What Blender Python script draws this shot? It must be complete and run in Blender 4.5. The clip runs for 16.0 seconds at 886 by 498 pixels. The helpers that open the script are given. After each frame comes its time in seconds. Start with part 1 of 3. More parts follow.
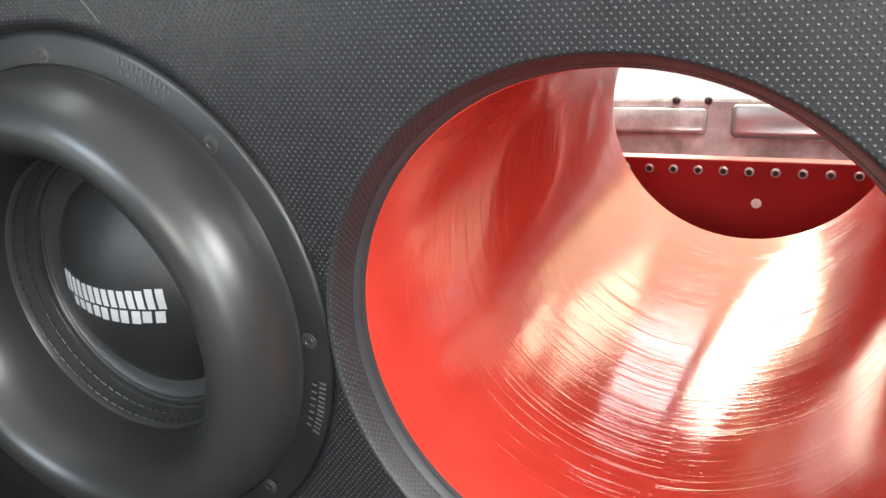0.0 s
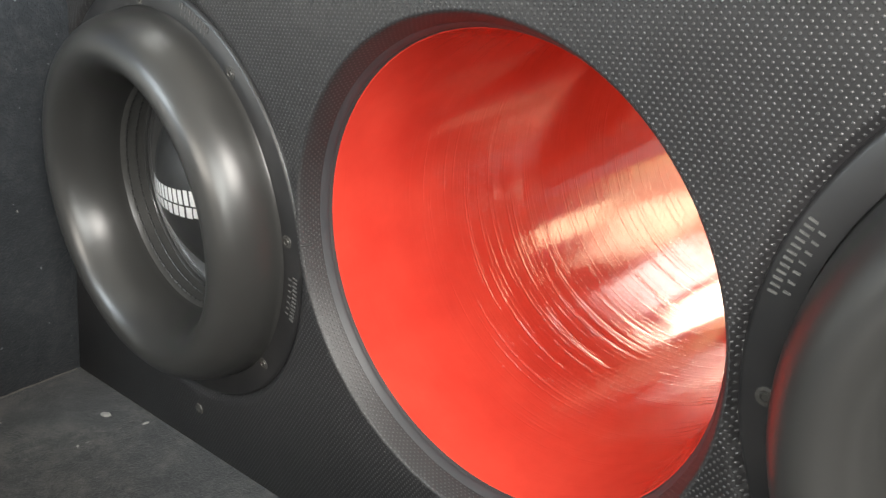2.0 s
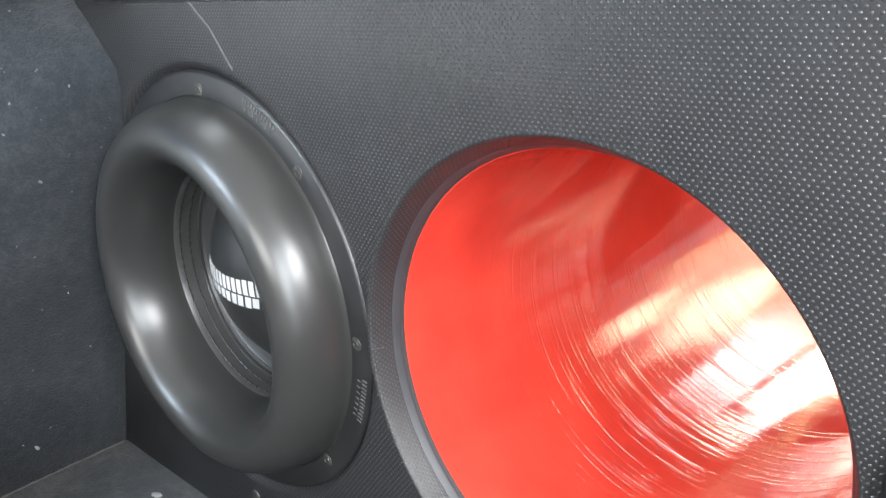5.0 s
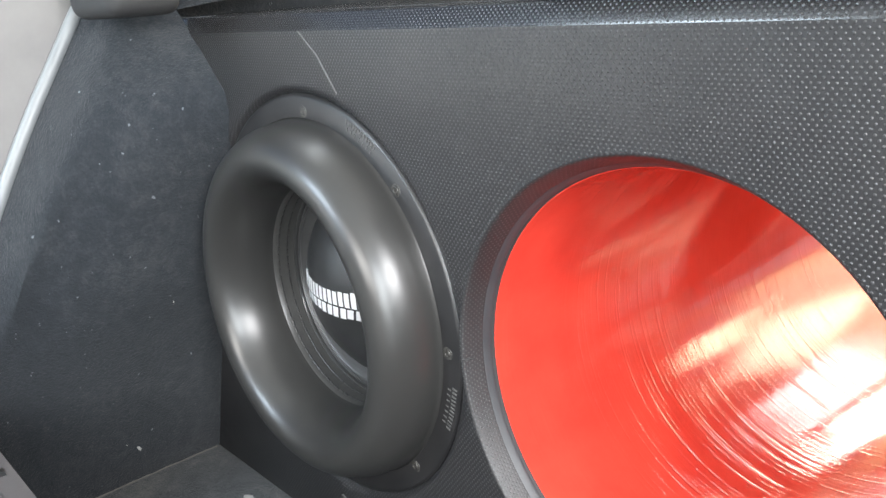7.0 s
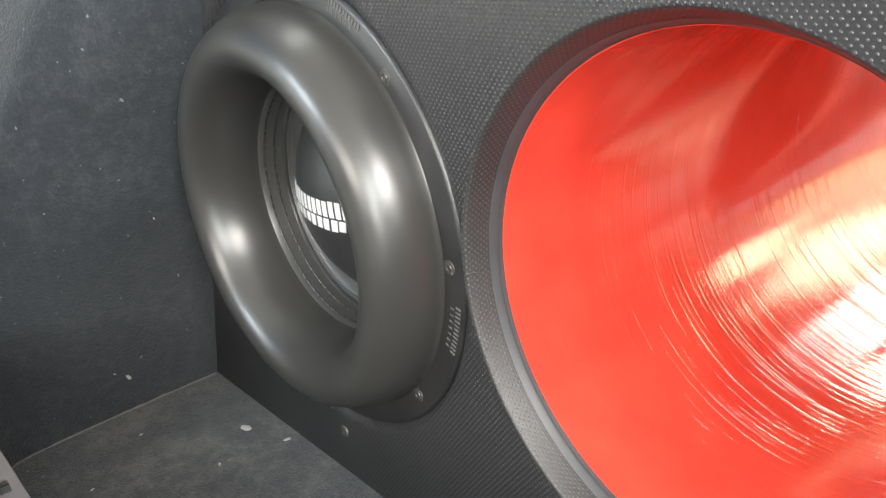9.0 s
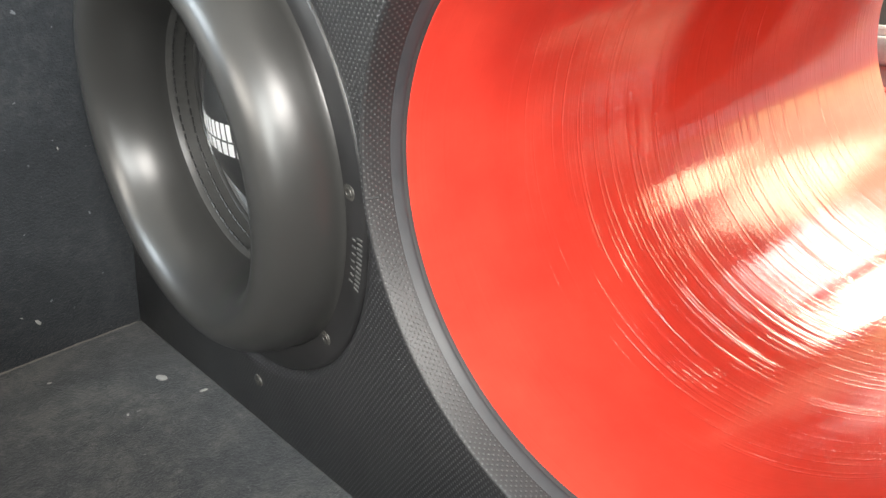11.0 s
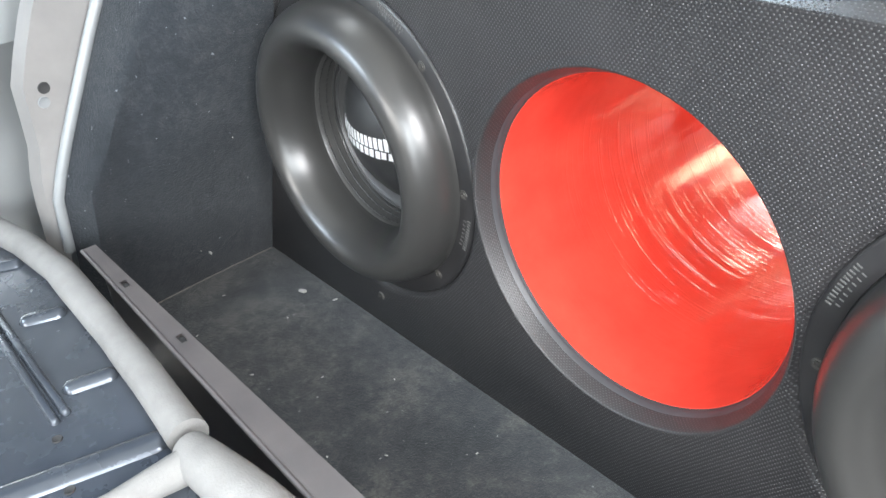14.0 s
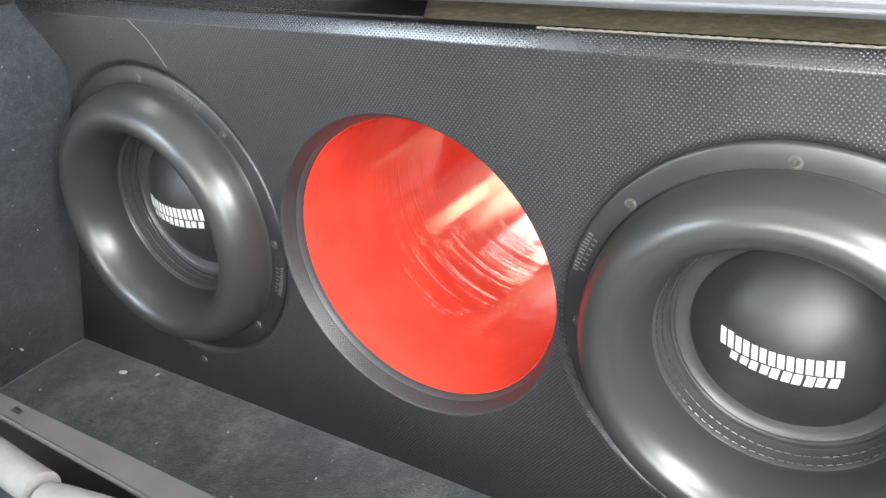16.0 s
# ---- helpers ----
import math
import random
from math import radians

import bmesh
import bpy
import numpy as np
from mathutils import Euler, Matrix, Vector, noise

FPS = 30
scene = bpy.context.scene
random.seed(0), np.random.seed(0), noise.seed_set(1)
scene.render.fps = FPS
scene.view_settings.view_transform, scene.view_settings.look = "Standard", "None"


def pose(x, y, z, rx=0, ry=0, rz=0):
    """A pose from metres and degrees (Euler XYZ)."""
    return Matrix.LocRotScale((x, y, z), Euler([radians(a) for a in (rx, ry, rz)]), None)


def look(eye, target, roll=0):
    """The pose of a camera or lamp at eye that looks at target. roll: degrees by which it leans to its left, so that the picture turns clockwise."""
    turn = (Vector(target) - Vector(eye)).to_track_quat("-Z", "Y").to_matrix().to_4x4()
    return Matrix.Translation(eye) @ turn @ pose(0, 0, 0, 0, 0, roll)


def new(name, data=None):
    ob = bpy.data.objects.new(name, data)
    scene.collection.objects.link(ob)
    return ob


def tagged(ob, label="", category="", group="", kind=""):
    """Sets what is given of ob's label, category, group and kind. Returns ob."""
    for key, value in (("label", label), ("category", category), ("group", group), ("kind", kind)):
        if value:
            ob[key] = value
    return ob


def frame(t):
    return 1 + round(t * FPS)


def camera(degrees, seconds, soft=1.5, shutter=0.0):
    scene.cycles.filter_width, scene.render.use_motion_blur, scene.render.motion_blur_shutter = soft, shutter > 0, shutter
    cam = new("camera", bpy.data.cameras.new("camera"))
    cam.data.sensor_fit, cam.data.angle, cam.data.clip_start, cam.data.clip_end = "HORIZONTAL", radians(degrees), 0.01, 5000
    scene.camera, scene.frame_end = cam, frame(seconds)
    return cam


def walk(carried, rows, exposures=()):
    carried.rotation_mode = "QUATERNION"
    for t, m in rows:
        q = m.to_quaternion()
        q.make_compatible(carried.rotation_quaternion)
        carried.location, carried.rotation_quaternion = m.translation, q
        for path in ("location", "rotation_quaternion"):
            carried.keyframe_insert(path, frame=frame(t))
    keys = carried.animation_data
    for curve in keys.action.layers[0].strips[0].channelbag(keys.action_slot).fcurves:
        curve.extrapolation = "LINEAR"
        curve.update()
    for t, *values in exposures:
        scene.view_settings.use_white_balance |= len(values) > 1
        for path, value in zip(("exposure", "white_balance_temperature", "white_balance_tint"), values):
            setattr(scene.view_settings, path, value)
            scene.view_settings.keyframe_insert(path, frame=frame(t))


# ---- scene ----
cam = camera(55.20, 16.0)
ROWS = [
    (0, 0.0914, -0.3224, 0.4270, 68.56, 5.06, 25.25),
    (0.5, 0.1278, -0.3228, 0.4143, 69.57, 3.72, 30.06),
    (1, 0.1743, -0.3142, 0.3968, 69.33, 2.71, 35.10),
    (1.5, 0.2358, -0.3028, 0.3839, 70.44, 2.28, 39.91),
    (2, 0.2784, -0.3044, 0.4034, 70.17, 2.53, 43.17),
    (2.5, 0.3084, -0.2978, 0.3905, 71.02, 0.75, 46.70),
    (3, 0.3112, -0.2883, 0.3917, 70.41, 0.90, 47.34),
    (3.5, 0.3097, -0.2706, 0.3836, 70.46, 0.91, 48.14),
    (4, 0.2794, -0.2817, 0.4111, 68.63, 2.45, 44.71),
    (4.5, 0.2488, -0.2845, 0.4332, 69.40, 2.78, 43.59),
    (5, 0.2280, -0.3034, 0.4532, 70.94, 3.46, 43.78),
    (7.5, 0.2387, -0.3318, 0.4561, 72.80, 3.56, 49.45),
    (8, 0.2328, -0.3137, 0.4361, 70.93, 4.05, 49.95),
    (10.5, 0.1412, -0.2316, 0.3956, 67.18, 5.87, 49.92),
    (11, 0.1900, -0.2190, 0.3704, 66.08, 4.12, 49.59),
    (11.5, 0.2578, -0.2222, 0.3720, 63.71, 3.48, 49.34),
    (12, 0.3171, -0.2298, 0.3945, 61.76, 2.37, 49.11),
    (12.5, 0.3652, -0.2607, 0.4797, 57.47, 2.51, 50.30),
    (13, 0.3761, -0.3303, 0.5287, 56.42, 3.47, 52.19),
    (13.5, 0.3445, -0.3730, 0.5614, 56.90, 4.28, 52.59),
    (14, 0.3271, -0.4079, 0.5790, 57.25, 4.67, 48.92),
    (14.5, 0.3183, -0.4497, 0.5850, 57.97, 2.66, 42.36),
    (15, 0.3531, -0.4761, 0.5994, 61.65, 2.26, 38.23),
    (15.5, 0.3779, -0.4960, 0.5856, 63.34, 3.40, 36.26),
    (16, 0.4010, -0.5083, 0.5799, 62.93, 4.62, 32.96),
]
EXPOSURES = [(0.0, -0.23, 6700, 10), (0.5, -0.56, 6800, 10), (1.0, -0.78, 7150, 10), (1.5, -0.79, 7400, 10), (2.0, -0.14, 7200, 10), (2.5, 0.16, 7000, 10), (3.5, 0.37, 6500, 10), (4.0, 0.5, 6650, 10), (4.5, 0.47, 6700, 10), (5.0, 0.32, 6500, 10), (7.5, 0.37, 6700, 10), (8.0, 0.42, 7000, 10), (10.5, 0.32, 7150, 10), (11.0, 0.27, 7100, 10), (11.5, 0.32, 7050, 10), (12.0, 0.3, 7400, 10), (12.5, 0.47, 6900, 10), (13.0, 0.62, 6600, 10), (14.0, 0.52, 6550, 10), (14.5, 0.55, 6700, 10), (16.0, 0.44, 6700, 10)]
walk(cam, [(t, pose(x, y, z, rx, ry, rz)) for t, x, y, z, rx, ry, rz in ROWS], EXPOSURES)

# ---- world and light ----
world = bpy.data.worlds.new("daylight")
scene.world = world
world.use_nodes = True
wn = world.node_tree.nodes
sky = wn.new("ShaderNodeTexSky")
sky.sky_type, sky.sun_disc = "NISHITA", False
sky.sun_elevation, sky.sun_rotation = radians(52), radians(20)
wn["Background"].inputs["Strength"].default_value = 0.15
world.node_tree.links.new(sky.outputs["Color"], wn["Background"].inputs["Color"])

sun = new("sun", bpy.data.lights.new("sun", "SUN"))
sun.data.energy, sun.data.angle, sun.data.color = 5.0, radians(0.6), (1.0, 0.95, 0.86)
sun.matrix_world = look((0.9, 2.6, 3.4), (0, 0, 0))


def window_light(name, eye, target, w, h, watts, color=(1, 1, 1)):
    ob = new(name, bpy.data.lights.new(name, "AREA"))
    ob.data.shape, ob.data.size, ob.data.size_y, ob.data.energy, ob.data.color = "RECTANGLE", w, h, watts, color
    ob.matrix_world = look(eye, target)
    return ob


window_light("rear_window_right", (0.25, 1.07, 0.475), (0.10, 0.3, 0.25), 0.22, 0.20, 1.6, (1.0, 0.88, 0.64))
window_light("rear_window_left", (-0.21, 1.07, 0.43), (-0.05, 0.3, 0.25), 0.15, 0.38, 5.2, (1.0, 0.92, 0.76))
window_light("rear_window_corner", (0.49, 1.07, 0.405), (0.10, 0.3, 0.25), 0.15, 0.13, 1.0, (1.0, 0.86, 0.55))
window_light("rear_window_sky", (0.03, 1.07, 0.605), (0.0, 0.3, 0.25), 0.24, 0.18, 2.0, (1.0, 0.98, 0.94))
window_light("rear_window_sunlit_ground", (0.0, 1.075, 0.36), (0.0, 0.3, 0.25), 0.84, 0.32, 3.6, (1.0, 0.72, 0.36))
# Fill lamp added below the ceiling to whiten the tailgate; no glass is there.
window_light("tailgate_fill", (0.10, 0.80, 0.92), (0.0, 0.80, 0.0), 0.90, 0.22, 8.0, (0.95, 0.98, 1.0))
window_light("right_door_gap", (0.67, -0.30, 0.63), (-0.12, 0.08, 0.20), 0.30, 0.34, 15.0, (0.97, 0.98, 1.0))
window_light("right_door_sky", (0.665, -0.80, 0.50), (0.05, -0.05, 0.22), 0.46, 0.50, 20.0, (0.90, 0.96, 1.0))
window_light("left_door_sky", (-0.66, -1.02, 0.80), (0.06, 0.0, 0.44), 0.42, 0.22, 9.5, (0.72, 0.87, 1.0))
window_light("windscreen_sky", (0.28, -1.85, 0.75), (0.1, 0, 0.30), 0.9, 0.42, 24.0, (1.0, 0.98, 0.95))
window_light("quarter_window_sky", (-0.495, 0.02, 0.93), (0.15, 0.0, 0.45), 0.44, 0.12, 1.2, (0.86, 0.94, 1.0))


# ---- materials ----
def material(name, base, rough=0.5, metal=0.0, spec=0.5):
    m = bpy.data.materials.new(name)
    m.use_nodes = True
    p = m.node_tree.nodes["Principled BSDF"]
    p.inputs["Base Color"].default_value = (*base, 1)
    p.inputs["Roughness"].default_value = rough
    p.inputs["Metallic"].default_value = metal
    p.inputs["Specular IOR Level"].default_value = spec
    return m, m.node_tree, p


def math_node(nt, op, a, b=None, c=None):
    n = nt.nodes.new("ShaderNodeMath")
    n.operation = op
    for i, v in enumerate((a, b, c)):
        if v is None:
            continue
        if isinstance(v, (int, float)):
            n.inputs[i].default_value = v
        else:
            nt.links.new(v, n.inputs[i])
    return n.outputs[0]


def coords(nt, scale=(1, 1, 1), source="Object"):
    tc = nt.nodes.new("ShaderNodeTexCoord")
    mp = nt.nodes.new("ShaderNodeMapping")
    mp.inputs["Scale"].default_value = scale
    nt.links.new(tc.outputs[source], mp.inputs["Vector"])
    return mp.outputs["Vector"]


def noise_tex(nt, vec, scale, detail=4, rough=0.6, distort=0.0):
    n = nt.nodes.new("ShaderNodeTexNoise")
    n.inputs["Scale"].default_value, n.inputs["Detail"].default_value = scale, detail
    n.inputs["Roughness"].default_value, n.inputs["Distortion"].default_value = rough, distort
    nt.links.new(vec, n.inputs["Vector"])
    return n.outputs["Fac"]


def ramp(nt, fac, stops):
    n = nt.nodes.new("ShaderNodeValToRGB")
    e = n.color_ramp.elements
    while len(e) < len(stops):
        e.new(0.5)
    for el, (pos, col) in zip(e, stops):
        el.position = pos
        el.color = (*col, 1) if len(col) == 3 else col
    nt.links.new(fac, n.inputs["Fac"])
    return n.outputs["Color"]


def grey(v):
    return (v, v, v)


def bump(nt, p, height, strength, dist, normal=None):
    n = nt.nodes.new("ShaderNodeBump")
    n.inputs["Strength"].default_value, n.inputs["Distance"].default_value = strength, dist
    nt.links.new(height, n.inputs["Height"])
    if normal is not None:
        nt.links.new(normal, n.inputs["Normal"])
    nt.links.new(n.outputs["Normal"], p.inputs["Normal"])
    return n.outputs["Normal"]


def mix_color(nt, fac, a, b):
    n = nt.nodes.new("ShaderNodeMix")
    n.data_type = "RGBA"
    if isinstance(fac, (int, float)):
        n.inputs[0].default_value = fac
    else:
        nt.links.new(fac, n.inputs[0])
    for i, v in ((6, a), (7, b)):
        if isinstance(v, tuple):
            n.inputs[i].default_value = (*v, 1)
        else:
            nt.links.new(v, n.inputs[i])
    return n.outputs[2]


# black vinyl with a staggered grid of small raised studs, 3.5 mm apart
STUD, STUD_ROW = 0.0035, 0.0021
def studded_vinyl(name, source, lo=0.285, hi=0.40, relief=0.6, wrap=0.0):
    m, nt, p = material(name, (0.04, 0.04, 0.041), 0.42)
    tc = nt.nodes.new("ShaderNodeTexCoord")
    sep = nt.nodes.new("ShaderNodeSeparateXYZ")
    nt.links.new(tc.outputs[source], sep.inputs[0])
    second = sep.outputs["Y"] if source == "UV" else math_node(nt, "ADD", sep.outputs["Z"], math_node(nt, "MULTIPLY", sep.outputs["Y"], wrap))
    u = math_node(nt, "DIVIDE", sep.outputs["X"], STUD)
    v = math_node(nt, "DIVIDE", second, STUD_ROW)
    shift = math_node(nt, "MULTIPLY", math_node(nt, "MODULO", math_node(nt, "ADD", math_node(nt, "FLOOR", v), 1000.0), 2.0), 0.5)
    du = math_node(nt, "SUBTRACT", math_node(nt, "FRACT", math_node(nt, "ADD", u, shift)), 0.5)
    dv = math_node(nt, "MULTIPLY", math_node(nt, "SUBTRACT", math_node(nt, "FRACT", v), 0.5), STUD_ROW / STUD)
    d = math_node(nt, "SQRT", math_node(nt, "ADD", math_node(nt, "MULTIPLY", du, du), math_node(nt, "MULTIPLY", dv, dv)))
    stud = nt.nodes.new("ShaderNodeMapRange")
    stud.interpolation_type = "SMOOTHSTEP"
    for k, val in (("From Min", 0.23), ("From Max", 0.09), ("To Min", 0.0), ("To Max", 1.0)):
        stud.inputs[k].default_value = val
    nt.links.new(d, stud.inputs["Value"])
    vec = coords(nt)
    base = ramp(nt, noise_tex(nt, vec, 9, 4), [(0.3, (0.0105, 0.0103, 0.0110)), (0.7, (0.0175, 0.0168, 0.0175))])
    # Studs mixed paler than the vinyl between them: a glint painted into the colour.
    nt.links.new(mix_color(nt, stud.outputs[0], base, (0.040, 0.040, 0.041)), p.inputs["Base Color"])
    nt.links.new(ramp(nt, noise_tex(nt, vec, 14, 4), [(0.3, grey(lo)), (0.7, grey(hi))]), p.inputs["Roughness"])
    fine = math_node(nt, "ADD", stud.outputs[0], math_node(nt, "MULTIPLY", noise_tex(nt, vec, 900, 2), 0.12))
    bump(nt, p, fine, relief, 0.0006)
    return m


m_vinyl = studded_vinyl("studded_black_vinyl", "Object")
m_vinyl_edge = studded_vinyl("studded_black_vinyl_stretched", "Object", 0.21, 0.265, 0.25, 1.0)
m_vinyl_lip = studded_vinyl("studded_black_vinyl_turned_in", "UV", 0.46, 0.54, 0.35)

# thick brushed-on red gloss paint in the port, brush marks run round the tube
m_red, nt, p = material("brushed_red_gloss_paint", (0.46, 0.038, 0.026), 0.09)
tc = nt.nodes.new("ShaderNodeTexCoord")
sep = nt.nodes.new("ShaderNodeSeparateXYZ")
nt.links.new(tc.outputs["Object"], sep.inputs[0])
ang = math_node(nt, "ARCTAN2", sep.outputs["X"], sep.outputs["Z"])


def tube_noise(round_scale, deep_scale, detail, rough, distort):
    com = nt.nodes.new("ShaderNodeCombineXYZ")
    nt.links.new(math_node(nt, "MULTIPLY", ang, round_scale), com.inputs[0])
    nt.links.new(math_node(nt, "MULTIPLY", sep.outputs["Y"], deep_scale), com.inputs[1])
    return noise_tex(nt, com.outputs[0], 1.0, detail, rough, distort)


strokes = tube_noise(0.9, 420.0, 3, 0.5, 0.06)
broad = tube_noise(0.8, 70.0, 2, 0.5, 0.05)
along = tube_noise(20.0, 5.0, 2, 0.5, 0.1)
patch = tube_noise(3.0, 9.0, 2, 0.5, 0.0)
front = nt.nodes.new("ShaderNodeMapRange")
for k, val in (("From Min", 0.03), ("From Max", 0.20), ("To Min", 0.30), ("To Max", 1.0)):
    front.inputs[k].default_value = val
nt.links.new(sep.outputs["Y"], front.inputs["Value"])
ridge = nt.nodes.new("ShaderNodeMapRange")
ridge.interpolation_type = "SMOOTHSTEP"
for k, val in (("From Min", 0.56), ("From Max", 0.70), ("To Min", 0.0), ("To Max", 1.0)):
    ridge.inputs[k].default_value = val
nt.links.new(strokes, ridge.inputs["Value"])
h = math_node(nt, "ADD", math_node(nt, "MULTIPLY", math_node(nt, "POWER", strokes, 4.0), 1.9), math_node(nt, "MULTIPLY", broad, 0.30))
h = math_node(nt, "ADD", h, math_node(nt, "MULTIPLY", ridge.outputs[0], 0.5))
h = math_node(nt, "MULTIPLY", h, math_node(nt, "MULTIPLY", front.outputs[0], math_node(nt, "ADD", patch, 0.30)))
h = math_node(nt, "ADD", h, math_node(nt, "MULTIPLY", along, 0.07))
bump(nt, p, h, 0.22, 0.0009)
nt.links.new(ramp(nt, noise_tex(nt, coords(nt), 16, 4), [(0.3, (0.42, 0.032, 0.022)), (0.7, (0.51, 0.048, 0.031))]), p.inputs["Base Color"])

m_redboard, nt, p = material("red_painted_board", (0.30, 0.012, 0.014), 0.3)
vec = coords(nt)
nt.links.new(ramp(nt, noise_tex(nt, vec, 14, 4), [(0.3, (0.26, 0.010, 0.012)), (0.7, (0.36, 0.016, 0.018))]), p.inputs["Base Color"])
bump(nt, p, noise_tex(nt, vec, 160, 3), 0.15, 0.001)


def rubber(name, lo, hi, rough, spec=0.5, scale=30):
    m, nt, p = material(name, lo, rough, 0, spec)
    vec = coords(nt)
    nt.links.new(ramp(nt, noise_tex(nt, vec, scale, 5), [(0.3, lo), (0.7, hi)]), p.inputs["Base Color"])
    nt.links.new(ramp(nt, noise_tex(nt, vec, scale * 0.7, 4), [(0.3, grey(rough * 0.88)), (0.7, grey(rough * 1.15))]), p.inputs["Roughness"])
    bump(nt, p, noise_tex(nt, vec, 700, 2), 0.08, 0.0004)
    return m


m_foam, nt, p = material("dark_grey_foam_rubber", (0.031, 0.031, 0.030), 0.27)
vec = coords(nt)
nt.links.new(ramp(nt, noise_tex(nt, vec, 7, 2, 0.4), [(0.1, (0.019, 0.0192, 0.0190)), (0.9, (0.028, 0.0275, 0.0262))]), p.inputs["Base Color"])
nt.links.new(ramp(nt, noise_tex(nt, vec, 11, 2, 0.4), [(0.1, grey(0.285)), (0.9, grey(0.33))]), p.inputs["Roughness"])
bump(nt, p, noise_tex(nt, vec, 260, 3), 0.05, 0.0005)
m_band = rubber("worn_rubber_band", (0.026, 0.026, 0.025), (0.038, 0.0375, 0.036), 0.36, 0.5, 200)
m_frame = rubber("black_gasket_rubber", (0.010, 0.010, 0.0105), (0.017, 0.0165, 0.017), 0.35)
m_cone = rubber("black_cone", (0.02, 0.02, 0.02), (0.03, 0.03, 0.03), 0.4)
m_fold = rubber("smooth_vinyl_fold", (0.020, 0.022, 0.025), (0.030, 0.031, 0.034), 0.50)
m_glue = rubber("glossy_black_glue", (0.02, 0.02, 0.02), (0.03, 0.03, 0.03), 0.2)
m_cap = rubber("matte_black_dust_cap", (0.012, 0.012, 0.0125), (0.018, 0.018, 0.018), 0.46, 0.5)
m_white, nt, p = material("white_print", (0.78, 0.78, 0.78), 0.5)
nt.links.new(ramp(nt, noise_tex(nt, coords(nt), 60, 3), [(0.3, grey(0.7)), (0.7, grey(0.82))]), p.inputs["Base Color"])
m_emboss = rubber("worn_grey_lettering", (0.045, 0.045, 0.044), (0.085, 0.085, 0.082), 0.55, 0.5, 300)
m_bolt, nt, p = material("zinc_bolt", (0.05, 0.048, 0.045), 0.45, 0.5)
nt.links.new(ramp(nt, noise_tex(nt, coords(nt), 200, 3), [(0.3, grey(0.25)), (0.7, grey(0.5))]), p.inputs["Roughness"])
m_washer, nt, p = material("bright_zinc_washer", (0.62, 0.60, 0.57), 0.3, 0.6)
nt.links.new(ramp(nt, noise_tex(nt, coords(nt), 180, 3), [(0.3, grey(0.45)), (0.7, grey(0.7))]), p.inputs["Base Color"])
m_hole, nt, p = material("scuffed_bolt_well", (0.16, 0.16, 0.15), 0.5)
nt.links.new(ramp(nt, noise_tex(nt, coords(nt), 250, 3), [(0.3, (0.012, 0.012, 0.011)), (0.7, (0.06, 0.057, 0.052))]), p.inputs["Base Color"])


def carpet(name, lo, hi, stain, scale):
    m, nt, p = material(name, lo, 0.95, 0, 0.2)
    vec = coords(nt)
    big = noise_tex(nt, vec, scale, 5, 0.65, 0.4)
    fibre = noise_tex(nt, vec, 420, 3, 0.7)
    base = ramp(nt, math_node(nt, "ADD", math_node(nt, "MULTIPLY", big, 0.55), math_node(nt, "MULTIPLY", noise_tex(nt, vec, 95, 5, 0.75), 0.45)), [(0.40, lo), (0.50, hi), (0.60, stain)])
    fleck = ramp(nt, noise_tex(nt, vec, 170, 2, 0.5), [(0.0, grey(0)), (0.735, grey(0)), (0.76, grey(1))])
    col = mix_color(nt, fibre, base, tuple(c * 0.65 for c in lo))
    nt.links.new(mix_color(nt, fleck, col, tuple(min(0.16, c * 2.6) for c in stain)), p.inputs["Base Color"])
    p.inputs["Sheen Weight"].default_value = 0.15
    bump(nt, p, math_node(nt, "ADD", fibre, math_node(nt, "MULTIPLY", big, 0.5)), 0.7, 0.002)
    return m


m_floor = carpet("worn_grey_floor_carpet", (0.022, 0.026, 0.030), (0.046, 0.050, 0.053), (0.105, 0.105, 0.097), 11)
m_wall = carpet("charcoal_trim_carpet", (0.014, 0.017, 0.021), (0.022, 0.026, 0.031), (0.042, 0.046, 0.051), 7)
m_fabric, nt, p = material("light_grey_seat_fabric", (0.42, 0.41, 0.39), 0.95, 0, 0.2)
vec = coords(nt)
nt.links.new(ramp(nt, noise_tex(nt, vec, 22, 5), [(0.3, (0.130, 0.129, 0.126)), (0.7, (0.185, 0.183, 0.178))]), p.inputs["Base Color"])
bump(nt, p, math_node(nt, "ADD", noise_tex(nt, vec, 500, 2), math_node(nt, "MULTIPLY", noise_tex(nt, vec, 30, 3), 0.8)), 0.35, 0.0015)


def plastic(name, lo, hi, rough):
    m, nt, p = material(name, lo, rough)
    vec = coords(nt)
    nt.links.new(ramp(nt, noise_tex(nt, vec, 18, 5), [(0.3, lo), (0.7, hi)]), p.inputs["Base Color"])
    bump(nt, p, noise_tex(nt, vec, 600, 2), 0.12, 0.0006)
    return m


m_rail = plastic("brown_grey_rail_paint", (0.050, 0.045, 0.046), (0.072, 0.065, 0.064), 0.36)
m_ledge = plastic("brown_grey_ledge_paint", (0.085, 0.078, 0.07), (0.12, 0.11, 0.098), 0.6)
m_tape = plastic("blue_grey_tape", (0.13, 0.16, 0.19), (0.17, 0.20, 0.23), 0.5)
m_lint = plastic("pale_lint", (0.22, 0.22, 0.21), (0.32, 0.32, 0.30), 0.9)
# Near-black for the shade in gaps and holes; the trim cap shares it.
m_dark = plastic("void_shade_and_dark_trim", (0.012, 0.012, 0.013), (0.02, 0.02, 0.02), 0.7)
m_pillar = plastic("grey_pillar_plastic", (0.12, 0.116, 0.113), (0.15, 0.145, 0.14), 0.5)
